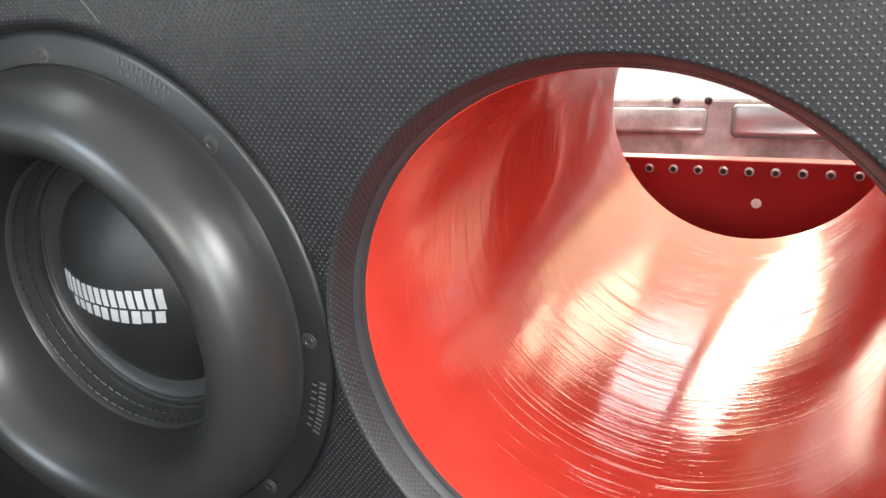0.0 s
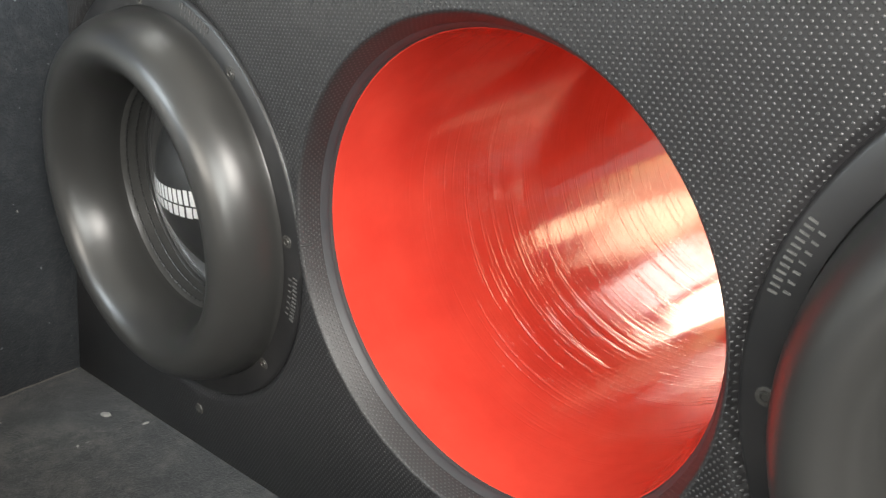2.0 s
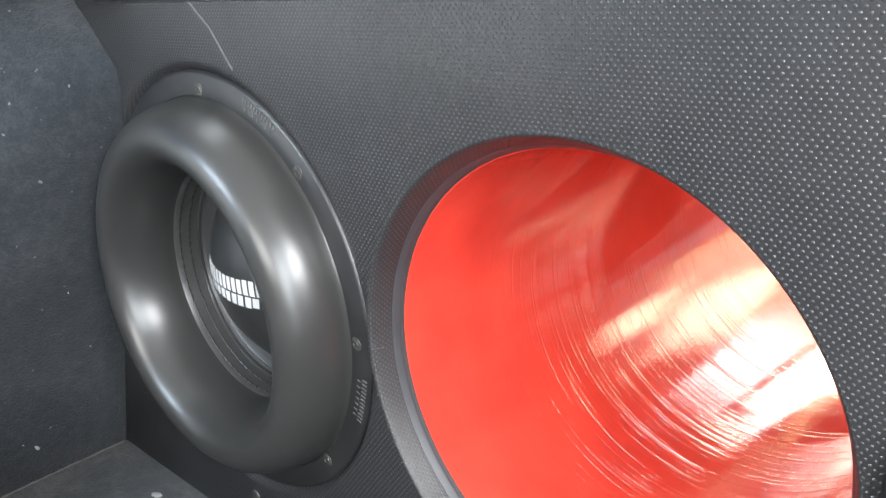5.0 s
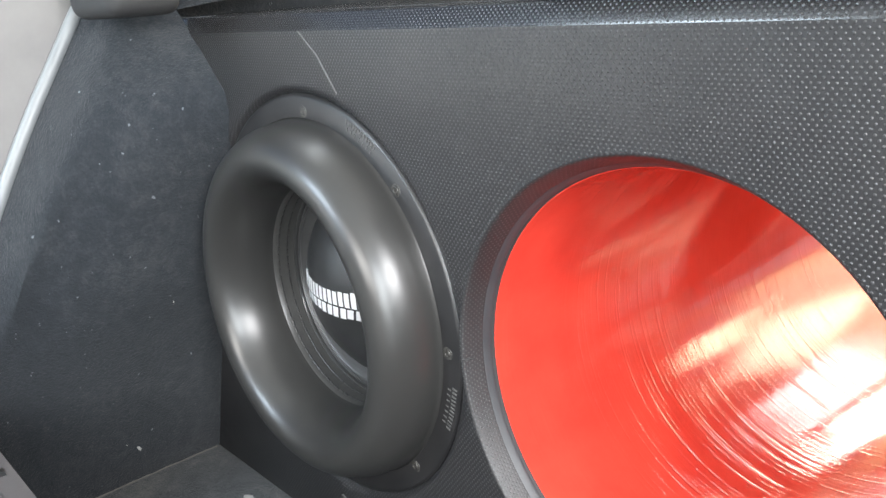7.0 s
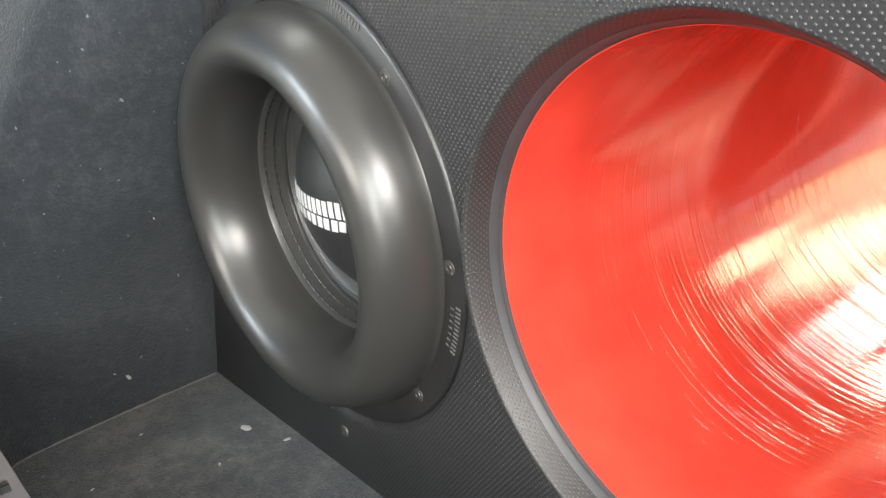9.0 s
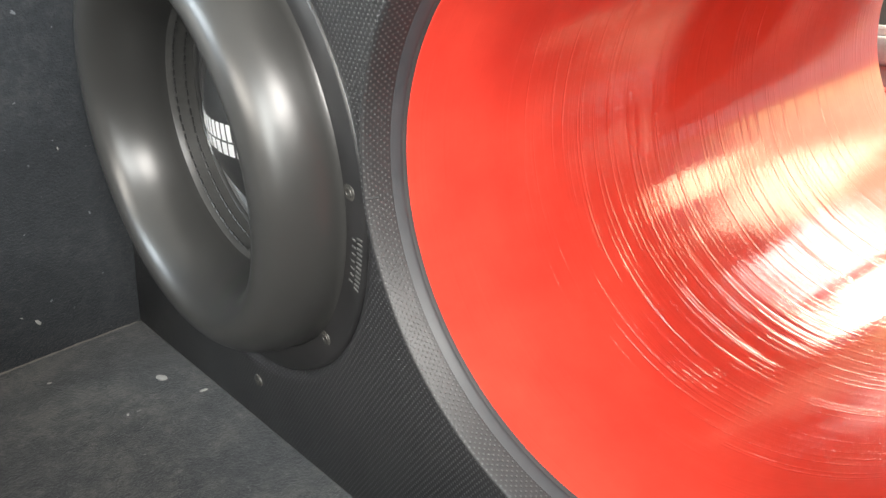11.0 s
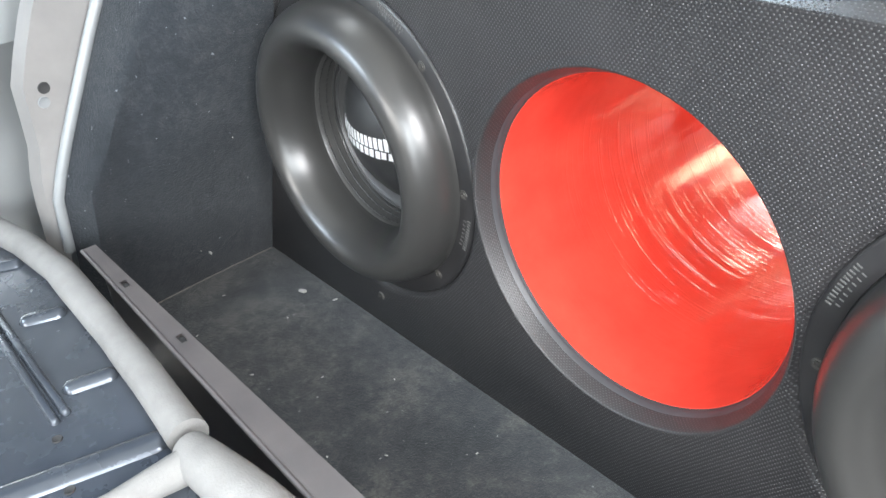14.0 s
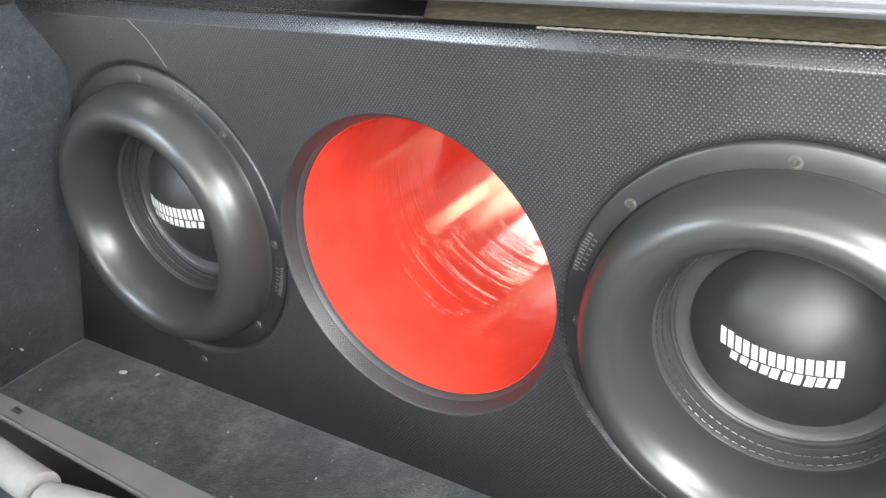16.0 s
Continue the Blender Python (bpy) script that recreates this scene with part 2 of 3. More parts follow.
m_seal = plastic("light_grey_door_seal", (0.14, 0.15, 0.155), (0.19, 0.20, 0.205), 0.4)
m_roof = plastic("pale_grey_headliner", (0.70, 0.70, 0.68), (0.76, 0.76, 0.74), 0.9)
m_shell = plastic("grey_cabin_trim", (0.10, 0.10, 0.10), (0.14, 0.14, 0.14), 0.7)
m_chip, nt, p = material("raw_chipboard_edge", (0.22, 0.17, 0.09), 0.9)
vec = coords(nt)
nt.links.new(ramp(nt, noise_tex(nt, vec, 150, 5, 0.8), [(0.3, (0.12, 0.09, 0.045)), (0.55, (0.24, 0.19, 0.10)), (0.75, (0.36, 0.30, 0.18))]), p.inputs["Base Color"])
bump(nt, p, noise_tex(nt, vec, 220, 4), 0.8, 0.002)
m_dusty, nt, p = material("dusty_brown_board", (0.16, 0.135, 0.09), 0.9)
vec = coords(nt)
nt.links.new(ramp(nt, noise_tex(nt, vec, 90, 5, 0.75), [(0.3, (0.13, 0.108, 0.066)), (0.55, (0.22, 0.184, 0.115)), (0.75, (0.36, 0.315, 0.21))]), p.inputs["Base Color"])
bump(nt, p, noise_tex(nt, vec, 220, 4), 0.5, 0.0015)
m_cord = rubber("pale_beige_cord", (0.10, 0.092, 0.075), (0.20, 0.182, 0.15), 0.85, 0.2, 400)
m_cover, nt, p = material("grey_padded_cover", (0.42, 0.43, 0.44), 0.8)
vec = coords(nt)
nt.links.new(ramp(nt, noise_tex(nt, vec, 14, 4), [(0.3, (0.058, 0.062, 0.067)), (0.7, (0.078, 0.082, 0.087))]), p.inputs["Base Color"])
bump(nt, p, noise_tex(nt, vec, 500, 2), 0.3, 0.001)
m_pan, nt, p = material("dark_blue_grey_seat_metal", (0.07, 0.075, 0.08), 0.25, 0.5)
vec = coords(nt)
nt.links.new(ramp(nt, noise_tex(nt, vec, 12, 5), [(0.3, (0.042, 0.050, 0.062)), (0.7, (0.075, 0.086, 0.102))]), p.inputs["Base Color"])
nt.links.new(ramp(nt, noise_tex(nt, vec, 25, 4), [(0.3, grey(0.18)), (0.7, grey(0.32))]), p.inputs["Roughness"])
m_tail, nt, p = material("grey_painted_tailgate_metal", (0.45, 0.45, 0.46), 0.16, 0.2)
nt.links.new(ramp(nt, noise_tex(nt, coords(nt), 16, 5), [(0.3, grey(0.20)), (0.52, grey(0.45)), (0.62, grey(0.65))]), p.inputs["Base Color"])
m_ground, nt, p = material("sunlit_concrete", (0.42, 0.40, 0.37), 0.9)
vec = coords(nt)
nt.links.new(ramp(nt, noise_tex(nt, vec, 1.5, 6), [(0.3, (0.70, 0.69, 0.67)), (0.7, (0.80, 0.79, 0.77))]), p.inputs["Base Color"])
m_door, nt, p = material("silver_car_paint", (0.55, 0.57, 0.57), 0.25, 0.6)
nt.links.new(ramp(nt, noise_tex(nt, coords(nt), 6, 3), [(0.3, (0.36, 0.38, 0.385)), (0.7, (0.44, 0.46, 0.465))]), p.inputs["Base Color"])


# ---- mesh helpers ----
def mesh_object(name, bm, mat, smooth=True):
    bmesh.ops.recalc_face_normals(bm, faces=bm.faces)
    me = bpy.data.meshes.new(name)
    bm.to_mesh(me)
    bm.free()
    if smooth:
        for f in me.polygons:
            f.use_smooth = True
        me.set_sharp_from_angle(angle=radians(38))
    me.materials.append(mat)
    return new(name, me)


def part(name, bm, mat, parent, label="", smooth=True):
    ob = mesh_object(name, bm, mat, smooth)
    ob.parent = parent
    if label:
        ob["label"] = label
    return ob


def thing(name, label, category, at=(0, 0, 0), group="", kind=""):
    ob = tagged(new(name), label, category, group, kind)
    ob.location = at
    return ob


def lathe(profile, seg=96, centre=(0, 0, 0), bm=None):
    """Turn a profile of (radius, y) round the y axis."""
    bm = bm or bmesh.new()
    rings = []
    for r, y in profile:
        if r < 1e-6:
            rings.append([bm.verts.new((centre[0], centre[1] + y, centre[2]))])
            continue
        rings.append([bm.verts.new((centre[0] + r * math.cos(2 * math.pi * k / seg), centre[1] + y,
                                    centre[2] + r * math.sin(2 * math.pi * k / seg))) for k in range(seg)])
    for a, b in zip(rings, rings[1:]):
        for k in range(seg):
            j = (k + 1) % seg
            if len(a) == 1 and len(b) == 1:
                continue
            if len(b) == 1:
                bm.faces.new((a[k], a[j], b[0]))
            elif len(a) == 1:
                bm.faces.new((a[0], b[j], b[k]))
            else:
                bm.faces.new((a[k], a[j], b[j], b[k]))
    return bm


def turn_uv(ob, radius):
    """Lay a map in metres on a turned part: round the axis, and along its depth."""
    uv = ob.data.uv_layers.new(name="UVMap")
    for poly in ob.data.polygons:
        a0 = None
        for li in poly.loop_indices:
            co = ob.data.vertices[ob.data.loops[li].vertex_index].co
            a = math.atan2(co.z, co.x)
            if a0 is None:
                a0 = a
            if a - a0 > math.pi:
                a -= 2 * math.pi
            if a0 - a > math.pi:
                a += 2 * math.pi
            uv.data[li].uv = (a * radius, co.y * 1.1 - (math.hypot(co.x, co.z) - radius) * 0.5)


def box(lo, hi, bevel=0.0, seg=2, bm=None):
    bm = bm or bmesh.new()
    r = bmesh.ops.create_cube(bm, size=1)
    vs = r["verts"]
    for q in vs:
        q.co = Vector([(lo[i] + hi[i]) / 2 + q.co[i] * (hi[i] - lo[i]) for i in range(3)])
    if bevel:
        es = list({e for q in vs for e in q.link_edges})
        bmesh.ops.bevel(bm, geom=es, offset=bevel, segments=seg, affect="EDGES", profile=0.5)
    return bm


def sweep(points, radius, seg=12, squash=1.0, caps=True):
    """A tube of round section along a line of points; radius may vary from point to point."""
    bm = bmesh.new()
    rings = []
    pts = [Vector(q) for q in points]
    for i, q in enumerate(pts):
        d = (pts[min(i + 1, len(pts) - 1)] - pts[max(i - 1, 0)]).normalized()
        side = d.cross(Vector((0, 0, 1)))
        side = side.normalized() if side.length > 1e-4 else Vector((1, 0, 0))
        up = side.cross(d).normalized()
        r = radius[i] if isinstance(radius, (list, tuple)) else radius
        rings.append([bm.verts.new(q + side * r * math.cos(2 * math.pi * k / seg) + up * r * squash * math.sin(2 * math.pi * k / seg)) for k in range(seg)])
    for a, b in zip(rings, rings[1:]):
        for k in range(seg):
            j = (k + 1) % seg
            bm.faces.new((a[k], a[j], b[j], b[k]))
    if caps:
        bm.faces.new(rings[0])
        bm.faces.new(rings[-1])
    return bm


# ---- the subwoofer box with its port ----
ZC, XS = 0.2278, 0.3094          # height of the row of centres, and half the distance of the two drivers
PORT_X, PORT_Z, PORT_R, PORT_LEN = 0.0, 0.2294, 0.1339, 0.527
TOP, HALF, DEEP, ROUND = 0.447, 0.56, 0.522, 0.0125
SUB_LIP, GRID_R, SUB_R = 0.1690, 0.1453, 0.1585
enclosure = thing("subwoofer_box", "black studded vinyl speaker box with a large red port", "speaker box")


def rebate_depth(r):
    s = min(1.0, max(0.0, (SUB_LIP - r) / (SUB_LIP - 0.1622)))
    return 0.0060 * (1 - math.sqrt(1 - 0.96 * s * s)) / 0.8


def baffle():
    """The front board: a fine grid, cut out round the three openings and rolled in towards them."""
    step, holes = 0.0024, ((PORT_X, PORT_Z, GRID_R), (-XS, ZC, SUB_R), (XS, ZC, SUB_R))
    nx, nz = round(2 * HALF / step), round((TOP - ROUND) / step)
    xs, zs = np.linspace(-HALF, HALF, nx + 1), np.linspace(0.005, TOP - ROUND, nz + 1)
    X, Z = np.meshgrid(xs, zs, indexing="ij")
    cx, cz = (X[:-1, :-1] + X[1:, 1:]) / 2, (Z[:-1, :-1] + Z[1:, 1:]) / 2
    keep = np.ones_like(cx, bool)
    for hx, hz, r in holes:
        keep &= np.hypot(cx - hx, cz - hz) > r
    for hx, hz, r in holes:
        near = np.zeros_like(X, bool)
        gone = np.hypot(cx - hx, cz - hz) <= r
        for a in (0, 1):
            for b in (0, 1):
                near[a:a + gone.shape[0], b:b + gone.shape[1]] |= gone
        d = np.maximum(np.hypot(X - hx, Z - hz), 1e-6)
        X, Z = np.where(near, hx + (X - hx) / d * r, X), np.where(near, hz + (Z - hz) / d * r, Z)
    bm = bmesh.new()
    verts = {}

    def vert(i, k):
        if (i, k) not in verts:
            x, z = float(X[i, k]), float(Z[i, k])
            y = max(rebate_depth(math.hypot(x - XS, z - ZC)), rebate_depth(math.hypot(x + XS, z - ZC)))
            clear = (math.hypot(x - PORT_X, z - PORT_Z) - GRID_R) / 0.004
            verts[i, k] = bm.verts.new((x, y * min(1.0, max(0.0, clear)), z))
        return verts[i, k]
    for i in range(nx):
        for k in range(nz):
            if keep[i, k]:
                bm.faces.new((vert(i, k), vert(i + 1, k), vert(i + 1, k + 1), vert(i, k + 1)))
    return bm


def panel_with_holes(holes, x0, x1, z0, z1, y):
    bm = bmesh.new()
    edges = []

    def loop(pts):
        vs = [bm.verts.new((px, y, pz)) for px, pz in pts]
        for a, b in zip(vs, vs[1:] + vs[:1]):
            edges.append(bm.edges.new((a, b)))
    loop([(x0, z0), (x1, z0), (x1, z1), (x0, z1)])
    for hx, hz, r in holes:
        loop([(hx + r * math.cos(2 * math.pi * k / 96), hz + r * math.sin(2 * math.pi * k / 96)) for k in range(96)])
    bmesh.ops.triangle_fill(bm, use_beauty=True, edges=edges, normal=(0, -1, 0))
    return bm


part("front_panel", baffle(), m_vinyl, enclosure, "black vinyl baffle with raised studs")
# flat bevel along the top of the vinyl
bm = bmesh.new()
prof = [(0.0, TOP - ROUND), (0.00008, TOP - ROUND + 0.0006), (0.0003, TOP - ROUND + 0.0013), (0.0031, TOP - 0.0018), (0.0038, TOP - 0.0006), (0.0056, TOP), (ROUND + 0.004, TOP)]
rows = [[bm.verts.new((x, py, pz)) for py, pz in prof] for x in np.linspace(-HALF, HALF, 40)]
for ra, rb in zip(rows, rows[1:]):
    for k in range(len(prof) - 1):
        bm.faces.new((ra[k], ra[k + 1], rb[k + 1], rb[k]))
part("top_edge", bm, m_vinyl_edge, enclosure, "glossy bevelled vinyl edge")
cord = [(x, 0.0072, TOP + 0.0006 + 0.0003 * math.sin(x * 900)) for x in np.linspace(0.13, HALF, 240)]
part("edge_cord", sweep(cord, 0.0010, 6), m_cord, enclosure, "pale beige twisted cord along the vinyl edge")
bm = lathe([(GRID_R, 0.0), (0.1447, 0.0001), (0.1440, 0.0004), (0.1433, 0.0011), (0.1427, 0.0021), (0.1419, 0.0036), (0.1409, 0.0058), (0.1398, 0.0084), (0.1386, 0.0112), (0.1378, 0.0132), (0.1375, 0.0146)], 160)
lip = part("port_lip", bm, m_vinyl_lip, enclosure, "bevelled vinyl lip")
turn_uv(lip, 0.1432)
lip.location = (PORT_X, 0, PORT_Z)
fold = part("lip_fold", lathe([(0.1377, 0.0133), (0.1372, 0.0140), (0.1356, 0.0172), (0.1352, 0.0186), (0.1353, 0.0196)], 160), m_fold, enclosure, "smooth dark folded vinyl edge")
fold.location = (PORT_X, 0, PORT_Z)
# Ring's near-black colour stands in for the shade in the narrow gap.
groove = part("port_groove", lathe([(0.1353, 0.0188), (0.1349, 0.0196), (0.1345, 0.0202), (0.1345, 0.0260)], 160), m_dark, enclosure, "near-black ring for the shaded gap round the red tube")
groove.location = (PORT_X, 0, PORT_Z)
bm = lathe([(PORT_R + 0.0008, 0.0208), (PORT_R + 0.0002, 0.0211), (PORT_R, 0.0222), (PORT_R, 0.10), (PORT_R, 0.25), (PORT_R, PORT_LEN), (PORT_R + 0.008, PORT_LEN), (PORT_R + 0.008, 0.027)], 192)
tube = part("port_tube", bm, m_red, enclosure, "glossy red port tube with brush marks")
tube.location = (PORT_X, 0, PORT_Z)
for sx in (-1, 1):
    r = part("driver_rebate", lathe([(0.1600, 0.0072), (0.1590, 0.0260), (0.130, 0.0260)], 96), m_vinyl, enclosure)
    r.location = (sx * XS, 0, ZC)
part("top_panel", box((-HALF, ROUND + 0.0043, TOP - 0.018), (HALF, DEEP, TOP - 0.0006), 0.0005), m_dusty, enclosure, "dusty brown top board", smooth=False)
bm = bmesh.new()
low_edge = [bm.verts.new((x, y, TOP - 0.0004)) for x, y in ((-HALF, ROUND + 0.0046), (0.03, ROUND + 0.0046), (-0.02, 0.10), (-0.06, 0.30), (-HALF, 0.30))]
high_edge = [bm.verts.new((q.co.x, q.co.y, TOP + 0.0010)) for q in low_edge]
bm.faces.new(low_edge)
bm.faces.new(high_edge)
for k in range(5):
    bm.faces.new((low_edge[k], low_edge[(k + 1) % 5], high_edge[(k + 1) % 5], high_edge[k]))
part("vinyl_flap", bm, m_vinyl_edge, enclosure, "black vinyl lapped over the top board", False)
part("bottom_panel", box((-HALF, 0.022, 0.005), (HALF, DEEP - 0.02, 0.018)), m_chip, enclosure, smooth=False)
for sx in (-1, 1):
    part("side_panel", box((sx * HALF - 0.009, 0.022, 0.019), (sx * HALF + 0.009, DEEP - 0.002, TOP - 0.019)), m_chip, enclosure, smooth=False)
bm = panel_with_holes([(PORT_X, PORT_Z, PORT_R + 0.0075)], -HALF + 0.01, HALF - 0.01, 0.019, TOP - 0.019, DEEP - 0.004)
part("back_panel", bm, m_redboard, enclosure, "red painted back", smooth=False)
part("vinyl_seam", sweep([(-0.256, -0.0002, 0.392), (-0.276, -0.0002, 0.418), (-0.297, -0.0002, 0.4345)], 0.0007, 6), m_emboss, enclosure, "pale open seam in the vinyl")
part("vinyl_split", sweep([(-0.1402, 0.0070, 0.2247), (-0.1418, 0.0044, 0.2251), (-0.1440, 0.0001, 0.2249)], 0.0007, 6), m_dark, enclosure, "short dark split in the vinyl")

part("panel_screw", lathe([(0.0050, 0.0), (0.0046, -0.0010), (0.0034, -0.0014), (0.0012, -0.0012), (0, -0.0008)], 20, (-0.3090, -0.0001, 0.0455)), m_hole, enclosure, "small dull screw head")

# ---- the two drivers ----
ROLL = [(0.117 + 0.026 * math.cos(radians(w)), -0.012 - 0.039 * math.sin(radians(w))) for w in np.linspace(0, 90, 20)]
ROLL += [(0.117 - 0.0235 * math.sin(radians(w)), -0.0005 - 0.0505 * math.cos(radians(w))) for w in np.linspace(4.5, 90, 20)]
ROLL += [(0.0925, 0.0060), (0.0915, 0.0115), (0.0902, 0.0185), (0.0896, 0.0212)]


def wall_r(y):
    """Radius of the surround's inner wall at a depth below its widest point."""
    return float(np.interp(y, (-0.0005, 0.0060, 0.0115, 0.0185, 0.0212), (0.0935, 0.0925, 0.0915, 0.0902, 0.0896)))


def cap_y(r):
    return -0.0085 + 0.033 * (r / 0.072) ** 2


def driver(at, first_bolt, text_angles, cap_turn):
    sub = thing("subwoofer", "black car subwoofer with a fat foam surround and white emblem", "speaker", at, "subwoofers in the box")
    bm = lathe([(0.128, 0.0125), (0.1620, 0.0125), (0.1625, 0.0), (0.1622, -0.0070), (0.1610, -0.0092), (0.1590, -0.0102), (0.1444, -0.0106), (0.1436, -0.0092), (0.128, -0.0090)], 128)
    part("mounting_ring", bm, m_frame, sub, "glossy black gasket ring")
    bm = lathe([(0.1440, -0.0096), (0.1436, -0.0108)] + ROLL, 160)
    part("surround", bm, m_foam, sub, "half-roll dark grey foam surround")
    bm = lathe([(0.0880, 0.0226), (0.0862, 0.0222), (0.0852, 0.0236), (0.0838, 0.0232), (0.0826, 0.0246), (0.0770, 0.0258), (0.0715, 0.0275), (0.060, 0.030)], 128)
    part("cone", bm, m_cone, sub, "ridged black cone")
    bm = lathe([(0.0902, 0.0208), (0.0894, 0.0196), (0.0884, 0.0199), (0.0876, 0.0214), (0.0874, 0.0232)], 128)
    part("glue_ring", bm, m_glue, sub, "shiny bead of black glue")
    bm = lathe([(0.0726, 0.0278), (0.0728, 0.0262), (0.0722, 0.0250)] + [(r, cap_y(r)) for r in np.linspace(0.0712, 0.004, 18)] + [(0, cap_y(0))], 128)
    part("dust_cap", bm, m_cap, sub, "large domed matte black dust cap")
    band = [(wall_r(y) - 0.0005, y) for y in (0.0015, 0.0060, 0.0115, 0.0185, 0.0206)]
    part("stitched_band", lathe([(0.0938, 0.0)] + band, 128), m_band, sub, "paler band under the stitching")
    # a double row of stitches round the foot of the surround
    bm = bmesh.new()
    for y, off in ((0.0055, 0.0), (0.0135, 0.5)):
        for k in range(84):
            m = Matrix.Rotation(2 * math.pi * (k + off) / 84, 4, "Y")
            ring = wall_r(y) - 0.0006
            q = [bm.verts.new(m @ Vector((x, y + dy, ring - dz))) for x, dy, dz in ((-0.0024, -0.0008, 0), (0.0024, -0.0008, 0), (0.0024, 0.0008, 0), (-0.0024, 0.0008, 0), (-0.0019, -0.0003, 0.0007), (0.0019, -0.0003, 0.0007), (0.0019, 0.0003, 0.0007), (-0.0019, 0.0003, 0.0007))]
            for f in ((4, 5, 6, 7), (0, 1, 5, 4), (1, 2, 6, 5), (2, 3, 7, 6), (3, 0, 4, 7)):
                bm.faces.new([q[i] for i in f])
    tagged(part("stitching", bm, m_frame, sub, "", False), kind="stuff")
    for k in range(8):
        a = first_bolt + math.pi / 4 * k
        bx, bz = 0.149 * math.cos(a), 0.149 * math.sin(a)
        # No recess is cut: the disc's colour carries the well's shade and its scuffs.
        bm = lathe([(0.0047, -0.0102), (0.0045, -0.01075), (0.0030, -0.0110), (0, -0.0111)], 20, (bx, 0, bz))
        well = part("bolt_well", bm, m_hole, sub)
        bm = lathe([(0.0030, -0.0108), (0.0027, -0.0115), (0.0018, -0.0116), (0.0015, -0.0112), (0, -0.0112)], 14, (bx, 0, bz))
        part("bolt", bm, m_bolt, well, "zinc socket bolt")
    # worn lettering on the ring: two rows of short bars
    for a0, rows in text_angles:
        for rr, n, h in rows:
            bm = bmesh.new()
            for k in range(n):
                a = a0 + (k - n / 2 + 0.5) * 0.0215 * (11 / n if n < 11 else 1) * 0.92
                m = Matrix.Rotation(-a, 4, "Y")
                c = box((rr - h / 2, -0.0108, -0.00055), (rr + h / 2, -0.0101, 0.00055))
                for q in c.verts:
                    q.co = m @ q.co
                tmp = bpy.data.meshes.new("bar")
                c.to_mesh(tmp)
                c.free()
                bm.from_mesh(tmp)
                bpy.data.meshes.remove(tmp)
            part("ring_lettering", bm, m_emboss, sub, "worn grey lettering as short bars", False)
    # white emblem on the cap: a row of seven blocks over a row of five, each split by a dark slit
    t = Matrix.Rotation(cap_turn, 4, "Y")

    def block(x0, x1, z0, z1, slant, slit):
        bm = bmesh.new()
        mid = (x0 + x1) / 2
        for xa, xb, za, zb in ((x0, mid - slit, z0, z1), (mid + slit, x1, z0, z1)):
            nx, nz = 3, 4
            g = [[None] * (nz + 1) for _ in range(nx + 1)]
            for i in range(nx + 1):
                for j in range(nz + 1):
                    zz = za + (zb - za) * j / nz
                    q = Vector((xa + (xb - xa) * i / nx + slant * (zz - z0), 0, zz))
                    q.y = cap_y(math.hypot(q.x, q.z)) - 0.0007
                    g[i][j] = bm.verts.new(t @ q)
            for i in range(nx):
                for j in range(nz):
                    bm.faces.new((g[i][j], g[i + 1][j], g[i + 1][j + 1], g[i][j + 1]))
        bmesh.ops.solidify(bm, geom=bm.faces[:], thickness=0.0004)
        part("emblem_block", bm, m_white, sub, "white printed emblem block", False)
    for k in range(7):
        x0 = -0.0430 + k * 0.0121
        lift = 0.0022 * ((k - 3) / 3) ** 2
        block(x0, x0 + 0.0104, -0.0016, 0.0092 + lift, -0.10, 0.0008)
    for k in range(5):
        x0 = -0.0345 + k * 0.0147
        block(x0, x0 + 0.0133, -0.0125 + 0.0020 * abs(k - 2.6) / 2, -0.0030, 0.14, 0.0011)
    return sub


A_L, A_R = 1.5459, 1.596
rows2 = [(0.1562, 12, 0.0040), (0.1510, 7, 0.0030)]
driver((-XS, 0.0125, ZC), A_L, [(radians(-17), rows2), (radians(62), rows2)], radians(3))
driver((XS, 0.0125, ZC), A_R, [(radians(158), rows2), (radians(66), rows2)], radians(3))

# ---- behind and on the box ----
board = thing("rear_board", "red painted board with a row of bolts behind the port", "board", (0, 0.72, 0))
part("panel", box((-0.50, 0.0, 0.005), (0.50, 0.018, 0.121), 0.002), m_redboard, board, smooth=False)
for k in range(-5, 12):
    at = (-0.140 + 0.0301 * k, 0, 0.107)
    washer = part("washer", lathe([(0.0058, 0.0), (0.0057, -0.0010), (0.0052, -0.0013), (0.0030, -0.0013), (0.0026, -0.0004)], 20, at), m_washer, board, "bright washer")
    part("bolt", lathe([(0.0036, -0.0008), (0.0035, -0.0028), (0.0028, -0.0034), (0.0018, -0.0034), (0.0016, -0.0020), (0, -0.0020)], 12, at), m_bolt, washer, "dark socket bolt")
part("screw", lathe([(0.0062, 0.0), (0.0058, -0.0014), (0.003, -0.0020), (0, -0.0014)], 18, (-0.010, 0, 0.067)), m_white, board, "white screw cap")
cover = thing("parcel_cover", "grey padded cover lying on the box and jutting over its front", "cover")


